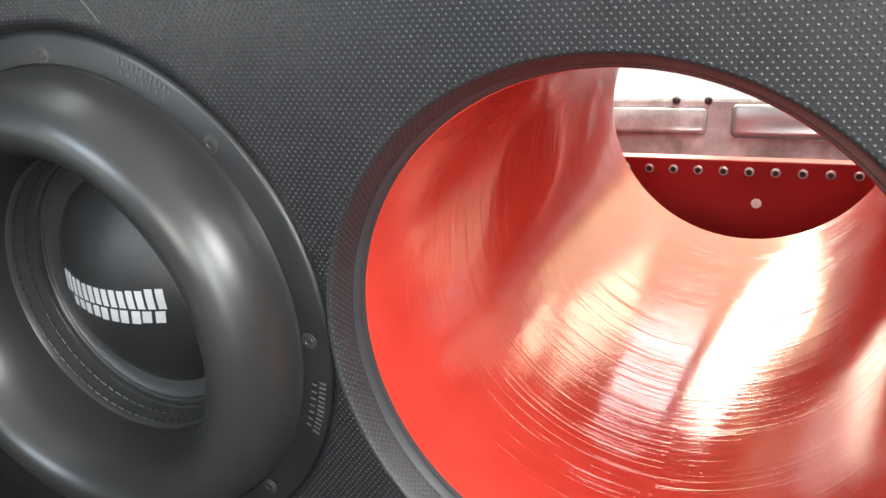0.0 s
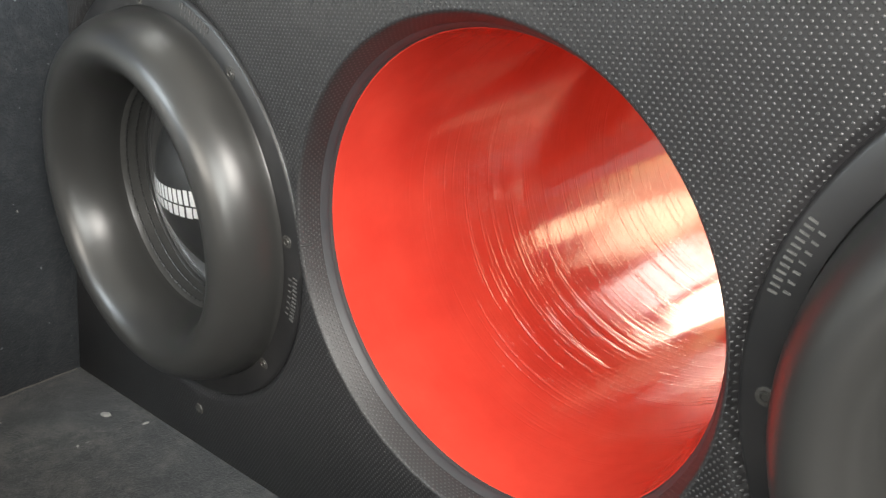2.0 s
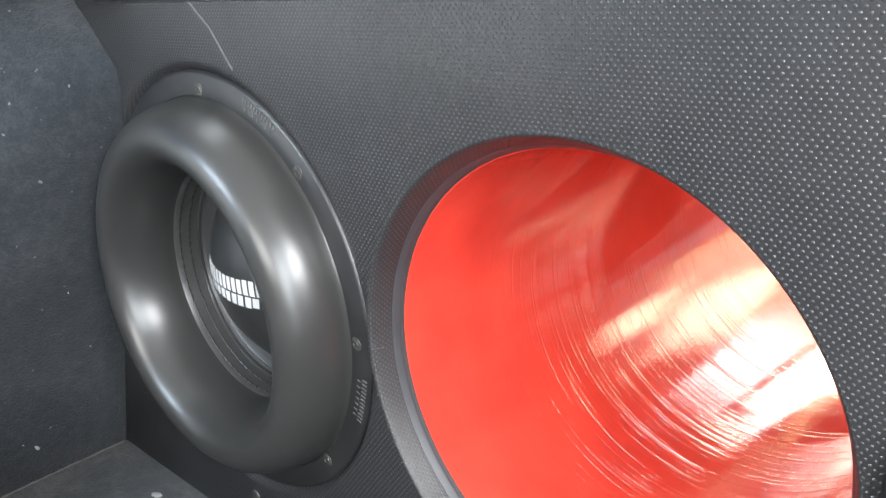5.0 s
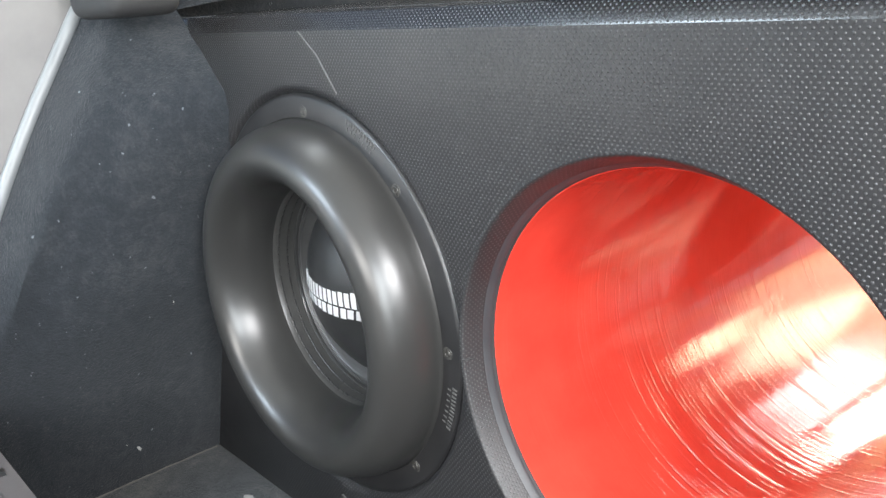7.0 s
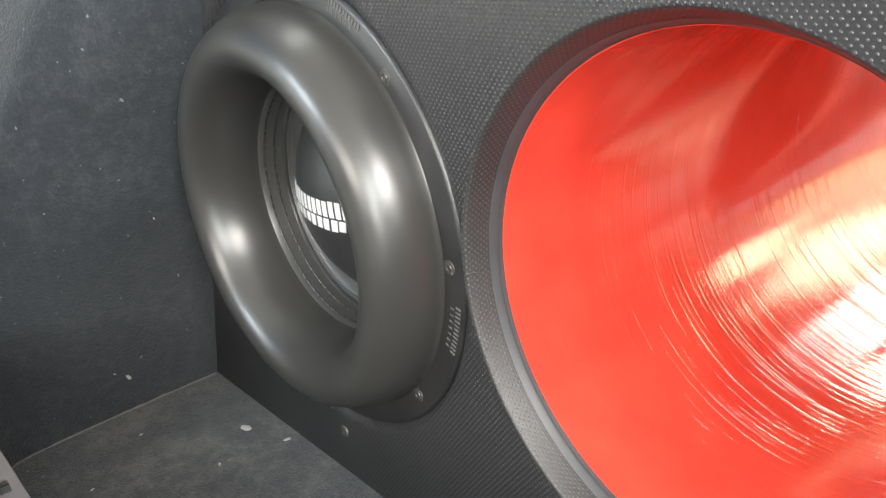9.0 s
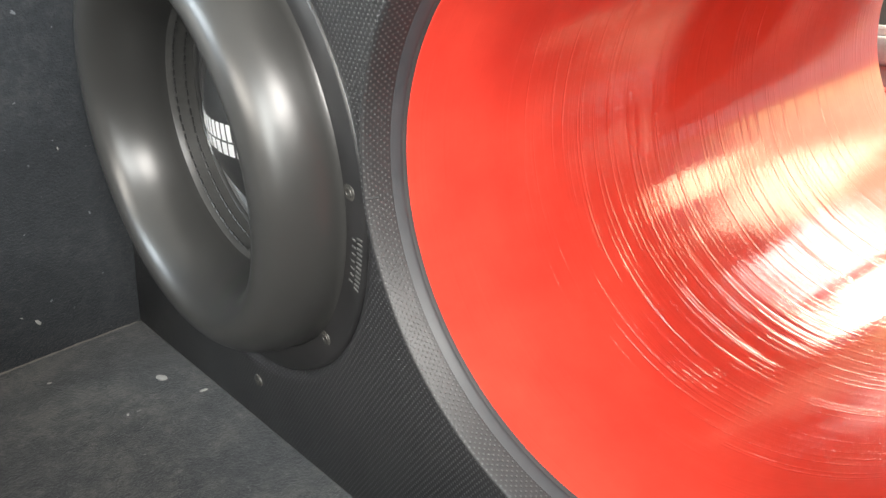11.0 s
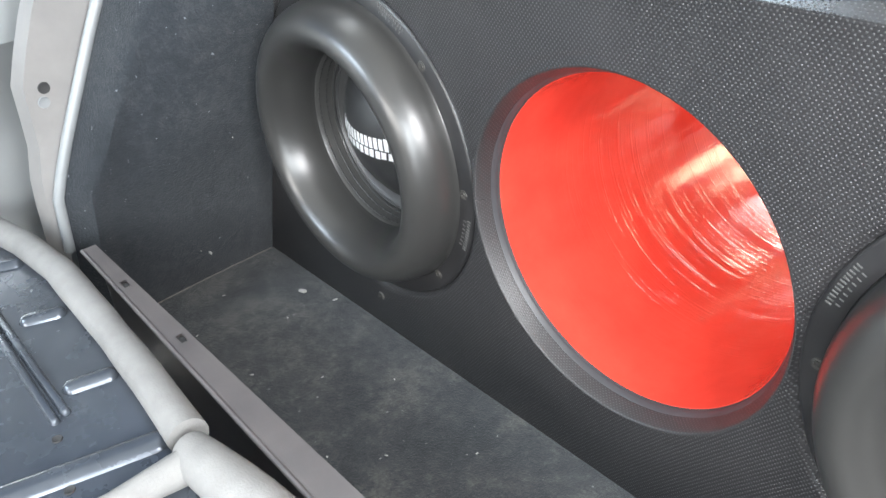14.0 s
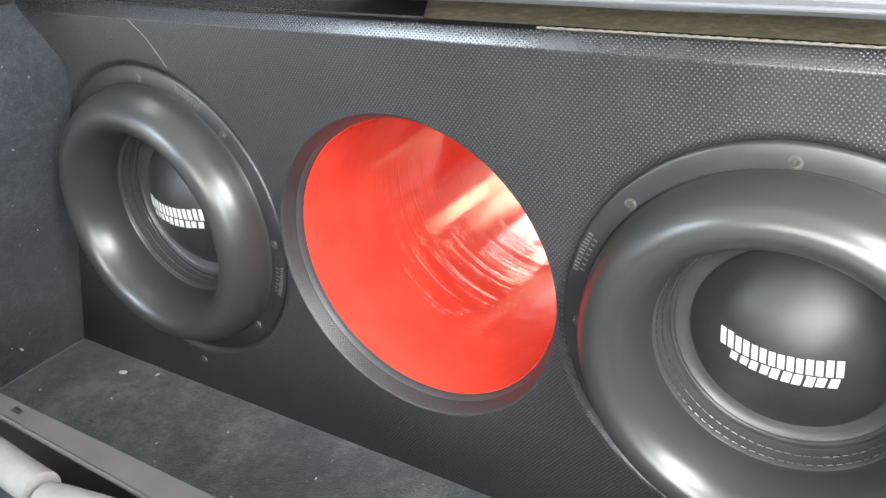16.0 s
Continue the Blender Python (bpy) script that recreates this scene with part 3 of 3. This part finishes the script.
def padded_cover():
    """A thick soft slab: rests on the box at the back, its rounded nose juts out and lifts at the front."""
    prof = [(0.46, 0.4475), (0.30, 0.4475), (0.20, 0.4490), (0.10, 0.4570), (0.02, 0.4680), (-0.035, 0.4755), (-0.050, 0.4765), (-0.060, 0.4785), (-0.0655, 0.4825), (-0.0670, 0.4875),
            (-0.0645, 0.4930), (-0.056, 0.4975), (-0.030, 0.5010), (0.02, 0.5030), (0.10, 0.5040), (0.25, 0.5020), (0.40, 0.4960), (0.455, 0.4880), (0.465, 0.4700)]
    bm = bmesh.new()
    rings = []
    for x in np.linspace(-0.09, 0.52, 54):
        ring = []
        for k, (py, pz) in enumerate(prof):
            w = noise.noise(Vector((x * 9, py * 14, pz * 14)))
            soft = 0.0 if pz < 0.450 else 0.0022
            ring.append(bm.verts.new((x, py - 0.014 * x * (py < 0.1) + w * soft, pz + w * soft)))
        rings.append(ring)
    n = len(prof)
    for ra, rb in zip(rings, rings[1:]):
        for k in range(n):
            bm.faces.new((ra[k], ra[(k + 1) % n], rb[(k + 1) % n], rb[k]))
    bm.faces.new(rings[0])
    bm.faces.new(rings[-1])
    return bm


part("padding", padded_cover(), m_cover, cover)
hem = [(x, -0.0655 - 0.014 * x, 0.4838) for x in np.linspace(-0.09, 0.52, 30)]
part("seam", sweep(hem, 0.0016, 8), m_cover, cover, "grey stitched seam along the nose")

# ---- floor, walls and cabin ----
floor = tagged(mesh_object("floor", box((-0.72, -0.228, -0.03), (0.72, 1.10, 0.005)), m_floor, False), "worn dark grey carpeted cargo floor with dust", "floor", kind="structure")
low = tagged(mesh_object("floor_front", box((-0.72, -1.90, -0.24), (0.72, -0.258, -0.20)), m_floor, False), "dark cabin floor carpet", "floor", kind="structure")

EDGE = [(0.09, -0.236), (0.133, -0.231), (0.185, -0.225), (0.245, -0.194), (0.336, -0.143), (0.375, -0.120), (0.45, -0.071), (0.54, -0.010), (0.70, 0.09), (0.86, 0.17), (1.00, 0.24)]


def edge_y(z):
    return float(np.interp(z, [e[0] for e in EDGE], [e[1] for e in EDGE]))


def arch_x(z):
    return float(np.interp(z, (-0.01, 0.02, 0.05, 0.29, 0.36, 0.376, 0.388, 0.425, 0.455, 0.55, 0.75, 1.0), (-0.558, -0.545, -0.535, -0.447, -0.410, -0.402, -0.405, -0.440, -0.478, -0.505, -0.53, -0.52)))


def side_wall(sign):
    """Carpeted wheel arch: leans in, turns over a ledge, and runs out to the door opening in a soft roll."""
    bm = bmesh.new()
    ds = [0.0, 0.004, 0.010, 0.018, 0.026, 0.034, 0.042, 0.055, 0.08, 0.11, 0.15, 0.20]
    zs = list(np.linspace(-0.005, 1.0, 60))
    rows = []
    for z in zs:
        row, y0, base = [], edge_y(z), arch_x(z)
        span = max(0.02, 0.0015 - y0) if z < 0.455 else 0.20
        for d in ds:
            dd = d / 0.20 * span
            out = -(base + 0.532) * math.exp(-dd / 0.055)
            roll = 0.011 * math.exp(-((dd - 0.022) / 0.013) ** 2)
            row.append(bm.verts.new((-sign * (base + out + roll), y0 + dd, z)))
        rows.append(row)
    for a, b in zip(rows, rows[1:]):
        for k in range(len(ds) - 1):
            bm.faces.new((a[k], a[k + 1], b[k + 1], b[k]))
    return bm


for sign, name in ((1, "wall_left"), (-1, "wall_right")):
    w = tagged(mesh_object(name, side_wall(sign), m_wall), "charcoal carpeted wheel arch and side trim with lint", "wall", kind="structure")
    q = tagged(mesh_object(name + "_rear", box((min(-sign * 0.575, -sign * 0.60), 0.03, -0.03), (max(-sign * 0.575, -sign * 0.60), 1.08, 1.0)), m_wall, False), "charcoal carpeted rear side wall", "wall", kind="structure")
roof = tagged(mesh_object("ceiling", box((-0.74, -1.95, 1.00), (0.74, 1.20, 1.03)), m_roof, False), "grey cabin headliner", "ceiling", kind="structure")


def lean_back(ob):
    ob.rotation_euler.x = radians(-22)
    return ob


tail = thing("tailgate", "grey painted metal inner tailgate below a bright rear window", "tailgate", (0, 0.86, 0), kind="structure")
lean_back(part("lower_panel", box((-0.62, 0.0, -0.03), (0.62, 0.03, 0.165), 0.006), m_tail, tail, smooth=False))
# Pale silver block stands in for a white window reflection on the metal.
lean_back(part("pressing", box((-0.066, -0.012, 0.108), (0.10, 0.001, 0.156), 0.008, 3), m_door, tail, "pale raised panel standing in for a white reflection"))
lean_back(part("pressing", box((-0.50, -0.008, 0.112), (-0.10, 0.001, 0.150), 0.006, 3), m_tail, tail))
part("window_pillar", box((-0.60, 0.20, 0.0), (-0.335, 0.23, 1.0)), m_shell, tail, smooth=False)
part("upper_frame", box((0.142, 0.20, 0.56), (0.60, 0.23, 1.0)), m_shell, tail, smooth=False)
part("upper_frame", box((-0.333, 0.20, 0.745), (0.140, 0.23, 1.0)), m_shell, tail, smooth=False)
for x in (-0.145, -0.100, 0.0, 0.09):
    lean_back(part("clip", lathe([(0.006, 0), (0.005, -0.006), (0.002, -0.008), (0, -0.007)], 12, (x, -0.001, 0.160)), m_bolt, tail))

# door opening on the side that shows: seal, pillar, door trim
SEAL = [(-0.536, edge_y(z) - 0.004, z) for z in np.linspace(0.12, 0.98, 30)]
tagged(mesh_object("door_seal", sweep(SEAL, 0.0062, 10), m_seal), "light grey rubber door seal", "trim", kind="structure")
bm = bmesh.new()
zs = np.linspace(0.10, 0.98, 28)
wide = [float(np.interp(z, (0.10, 0.13, 0.182, 0.242, 0.29, 0.346, 0.42, 0.98), (0.010, 0.011, 0.013, 0.028, 0.055, 0.062, 0.066, 0.07))) for z in zs]
a = [bm.verts.new((-0.546, edge_y(z) - 0.002, z)) for z in zs]
b = [bm.verts.new((-0.553, edge_y(z) - w, z)) for z, w in zip(zs, wide)]
c = [bm.verts.new((-0.573, edge_y(z) - w - 0.006, z)) for z, w in zip(zs, wide)]
for p0, p1 in ((a, b), (b, c)):
    for k in range(len(zs) - 1):
        bm.faces.new((p0[k], p0[k + 1], p1[k + 1], p1[k]))
pillar = tagged(mesh_object("door_pillar", bm, m_pillar), "grey painted metal door pillar with a bolt hole", "trim", kind="structure")
# First disc is near-black: the bolt hole's shade as colour, nothing is cut.
for yy, zz, mt in ((-0.203, 0.291, m_dark), (-0.2075, 0.277, m_seal)):
    h = mesh_object("pillar_hole", lathe([(0.0062, 0.0), (0.0056, -0.0014), (0.0044, -0.0012), (0, -0.0006)], 16), mt)
    h.matrix_world = pose(-0.5502, yy, zz, 0, 0, 90)
    h.parent = pillar


tagged(mesh_object("trim_cap", box((-0.50, -0.088, 0.452), (-0.41, -0.028, 0.500), 0.012, 4), m_dark), "dark plastic trim cap over the wheel arch", "trim", kind="structure")


def door_panel(sign):
    prof = [(0.735, -0.20), (0.70, -0.10), (0.685, 0.05), (0.675, 0.14), (0.695, 0.20), (0.690, 0.27), (0.672, 0.31), (0.690, 0.36), (0.70, 0.47), (0.70, 0.50), (0.735, 0.51)]
    bm = bmesh.new()
    ys = (-1.95, -1.4, -0.9, -0.5, -0.1, 0.10)
    rows = [[bm.verts.new((sign * x, y, z)) for x, z in prof] for y in ys]
    for p0, p1 in zip(rows, rows[1:]):
        for k in range(len(prof) - 1):
            bm.faces.new((p0[k], p0[k + 1], p1[k + 1], p1[k]))
    return bm


door_l = thing("door_left", "pale silver grey car door beside the opening", "door", kind="structure")
part("door_skin", door_panel(-1), m_door, door_l)
part("latch", sweep([(-0.668, -0.20, 0.488), (-0.668, -0.12, 0.468), (-0.668, -0.093, 0.459), (-0.668, -0.090, 0.450)], [0.007, 0.007, 0.006, 0.005], 10), m_bolt, door_l, "chrome door latch")
door_r = thing("door_right", "pale silver grey car door", "door", kind="structure")
part("door_skin", door_panel(1), m_door, door_r)
tagged(mesh_object("wall_front", box((-0.74, -1.97, -0.24), (0.74, -1.93, 0.56)), m_shell, False), "dark dashboard end of the cabin", "wall", kind="structure")
ground = tagged(mesh_object("ground", box((-400, -400, -0.70), (400, 400, -0.60)), m_ground, False), "pale sunlit concrete ground", "ground", kind="structure")

# ---- rail, ledge and folded seat ----
rail = thing("floor_rail", "brown-grey painted steel rail with slots along the cargo floor", "rail", (0, -0.2365, 0))


def rail_flange():
    """A long flat strip with oblong slots, folded down on the far side."""
    bm = bmesh.new()
    slots = (-0.3685, -0.2529, 0.10, 0.22, 0.42)
    cuts = [-0.460]
    for sx in slots:
        cuts += [sx - 0.0065, sx + 0.0065]
    cuts.append(0.64)
    ys = (-0.0052, -0.0025, 0.0035, 0.0085)
    for top, z in ((True, 0.1565), (False, 0.1540)):
        g = [[bm.verts.new((x, y - 0.027 * (x + 0.46) * (y < -0.005), z)) for y in ys] for x in cuts]
        for i in range(len(cuts) - 1):
            for k in range(3):
                if i % 2 == 1 and k == 1:
                    continue
                bm.faces.new((g[i][k], g[i + 1][k], g[i + 1][k + 1], g[i][k + 1]))
    return bm


part("flange", rail_flange(), m_rail, rail, smooth=False)
part("web", box((-0.460, 0.0060, 0.005), (0.64, 0.0082, 0.1537)), m_rail, rail, smooth=False)
part("hem", sweep([(-0.460, -0.0050, 0.1548), (0.64, -0.0347, 0.1548)], 0.0024, 8), m_rail, rail)
# Near-black blocks under the slots take the place of the shade there.
for sx in (-0.3685, -0.2529, 0.10, 0.22, 0.42):
    part("slot_shade", box((sx - 0.0065, -0.0025, 0.137), (sx + 0.0065, 0.0035, 0.1537)), m_dark, rail, smooth=False)
ledge = thing("floor_ledge", "brown-grey ledge strip with pale tape marks beside the floor", "ledge", (0, 0, 0))
part("strip", box((-0.375, -0.2275, 0.005), (0.62, -0.184, 0.040), 0.003), m_ledge, ledge, smooth=False)
part("tape", box((-0.335, -0.2265, 0.0402), (-0.308, -0.186, 0.0412)), m_tape, ledge, "bluish tape patch", smooth=False)
for sx in (-0.2216, -0.1024, 0.05, 0.2):
    part("tape_mark", box((sx - 0.0014, -0.2265, 0.0402), (sx + 0.0014, -0.1838, 0.0413)), m_seal, ledge, "thin pale mark", smooth=False)

seat = thing("folded_seat", "folded rear seat with dark metal back and grey fabric edging", "seat", (0, 0, 0))
part("back_plate", box((-0.62, -1.00, 0.120), (0.62, -0.272, 0.140), 0.004), m_pan, seat, smooth=False)


def rib(p0, p1, r, h=0.006):
    """A pressed rib: a long rounded boss on the plate."""
    a0, a1 = Vector(p0), Vector(p1)
    d = (a1 - a0).normalized()
    n = Vector((-d.y, d.x, 0))
    bm = bmesh.new()
    rings = []
    for f, up in ((1.0, 0.0), (0.86, 0.45 * h), (0.62, 0.85 * h), (0.35, h)):
        ring = []
        for k in range(25):
            q = a1 + (d * math.cos(math.pi * (k / 24 - 0.5)) + n * math.sin(math.pi * (k / 24 - 0.5))) * r * f
            ring.append(bm.verts.new((q.x, q.y, 0.1398 + up)))
        for k in range(25):
            q = a0 - (d * math.cos(math.pi * (k / 24 - 0.5)) + n * math.sin(math.pi * (k / 24 - 0.5))) * r * f
            ring.append(bm.verts.new((q.x, q.y, 0.1398 + up)))
        rings.append(ring)
    m = len(rings[0])
    for ra, rb in zip(rings, rings[1:]):
        for k in range(m):
            j = (k + 1) % m
            bm.faces.new((ra[k], ra[j], rb[j], rb[k]))
    bm.faces.new(rings[-1])
    part("pressed_rib", bm, m_pan, seat)


rib((-0.2375, -0.5331, 0), (-0.1741, -0.3012, 0), 0.0120)
rib((-0.4055, -0.3171, 0), (-0.3964, -0.2945, 0), 0.009)
rib((-0.2820, -0.3222, 0), (-0.2749, -0.2958, 0), 0.009)
rib((-0.5290, -0.3171, 0), (-0.5179, -0.2945, 0), 0.009)
rib((-0.4809, -0.3442, 0), (-0.2520, -0.3477, 0), 0.0042, 0.005)
rib((-0.4911, -0.3360, 0), (-0.2568, -0.3377, 0), 0.0042, 0.005)
rib((-0.05, -0.59, 0), (-0.05, -0.35, 0), 0.012)
# Raised near-black discs; their colour stands in for the shade inside holes.
for x, y in ((-0.1743, -0.3650), (-0.2318, -0.3532), (-0.1577, -0.3845), (-0.1190, -0.3548)):
    part("plate_hole", lathe([(0.0042, 0.0), (0.0038, 0.0012), (0.0026, 0.0006), (0, 0.0003)], 14), m_dark, seat, "near-black disc for the shade in a drain hole").matrix_local = pose(x, y, 0.1400, 90, 0, 0)


def lumpy(points, radii, n=40):
    """Resample a line and give the padded tube small uneven swellings."""
    pts = [Vector(q) for q in points]
    run = [0.0]
    for p0, p1 in zip(pts, pts[1:]):
        run.append(run[-1] + (p1 - p0).length)
    out, rad = [], []
    for s in np.linspace(0, run[-1], n):
        out.append([float(np.interp(s, run, [q[i] for q in pts])) for i in range(3)])
        w = noise.noise(Vector((s * 18, radii[0] * 90, 3.1)))
        rad.append(float(np.interp(s, run, radii)) * (1 + 0.07 * w))
    return out, rad


pts, rad = lumpy([(-0.66, -0.310, 0.144), (-0.60, -0.290, 0.148), (-0.53, -0.277, 0.150), (-0.45, -0.2695, 0.150), (-0.33, -0.2725, 0.150), (-0.23, -0.277, 0.150), (-0.15, -0.283, 0.150)], [0.0130, 0.0140, 0.0140, 0.0145, 0.0145, 0.0150, 0.0155])
part("edging", sweep(pts, rad, 16), m_fabric, seat, "light grey fabric edging")
pts, rad = lumpy([(-0.1387, -0.2874, 0.150), (-0.1167, -0.2874, 0.150), (-0.0723, -0.2813, 0.150), (-0.0279, -0.2775, 0.150), (0.30, -0.2775, 0.150), (0.62, -0.2805, 0.148)], [0.0140, 0.0180, 0.0195, 0.0200, 0.0200, 0.0195])
part("edging", sweep(pts, rad, 16), m_fabric, seat, "light grey fabric edging")
pts, rad = lumpy([(-0.1268, -0.2972, 0.148), (-0.1305, -0.3239, 0.146), (-0.1342, -0.3466, 0.145), (-0.1400, -0.3925, 0.144), (-0.1600, -0.60, 0.144), (-0.1700, -0.97, 0.144)], [0.0135, 0.0115, 0.0090, 0.0080, 0.0080, 0.0080])
part("edging", sweep(pts, rad, 14), m_fabric, seat, "light grey fabric edging")

# ---- dust in the fold between floor and wheel arch ----
def fold_x(y, z):
    base, dd = arch_x(z), (y - edge_y(z))
    return base - (base + 0.532) * math.exp(-dd / 0.055) + 0.011 * math.exp(-((dd - 0.022) / 0.013) ** 2)


line, wide = [], []
for y in np.linspace(-0.215, -0.004, 60):
    w = noise.noise(Vector((y * 60, 2.0, 5.0)))
    line.append((fold_x(y, 0.008) + 0.0008 + 0.0008 * w, y, 0.0056))
    wide.append(0.0007 + 0.0006 * noise.noise(Vector((y * 140, 7.0, 1.0))))
dust = tagged(mesh_object("dust_line", sweep(line, wide, 6), m_ledge), "brown dust gathered in the fold of the carpet", "dust", kind="stuff")

# ---- lint and crumbs ----
def crumb(x, y, z, size, turn, upright=False):
    bm = bmesh.new()
    bmesh.ops.create_icosphere(bm, subdivisions=2, radius=size)
    for q in bm.verts:
        w = noise.noise_vector(q.co * (1.3 / size) + Vector((x * 40, y * 40, 0)))
        q.co += w * size * 0.35
        q.co = Vector((q.co.x * 1.5, q.co.y * 0.8, q.co.z * 0.35))
    ob = mesh_object("lint_speck", bm, m_lint)
    ob.matrix_world = pose(x, y, z + size * 0.2, 0, 68 if upright else 0, turn)
    return tagged(ob, "small pale speck of lint on the dark carpet", "lint", "lint on the carpet")


crumb(-0.4345, -0.0290, 0.005, 0.0042, 20)
crumb(-0.391, -0.012, 0.005, 0.0022, 70)
for x, y, sz in ((-0.30, -0.10, 0.0012), (-0.36, -0.15, 0.0014), (-0.16, -0.12, 0.0012), (-0.05, -0.17, 0.0015), (0.02, -0.10, 0.0012), (-0.47, -0.16, 0.0012), (-0.42, -0.07, 0.0013), (-0.24, -0.05, 0.0011), (-0.10, -0.06, 0.0012), (-0.52, -0.10, 0.0014), (0.10, -0.15, 0.0013), (-0.20, -0.16, 0.0011)):
    crumb(x * 0.96, y, 0.005, sz, x * 900)
for y, z, sz in ((-0.147, 0.066, 0.0040), (-0.088, 0.046, 0.0034), (-0.100, 0.056, 0.0022), (-0.13, 0.16, 0.0014), (-0.05, 0.20, 0.0013), (-0.09, 0.27, 0.0016), (-0.16, 0.24, 0.0014), (-0.06, 0.33, 0.0013), (-0.19, 0.17, 0.0016)):
    dd = y - edge_y(z)
    base = arch_x(z)
    crumb(base - (base + 0.562) * math.exp(-dd / 0.055) + 0.011 * math.exp(-((dd - 0.022) / 0.013) ** 2) + 0.001, y, z, sz, z * 700, True)
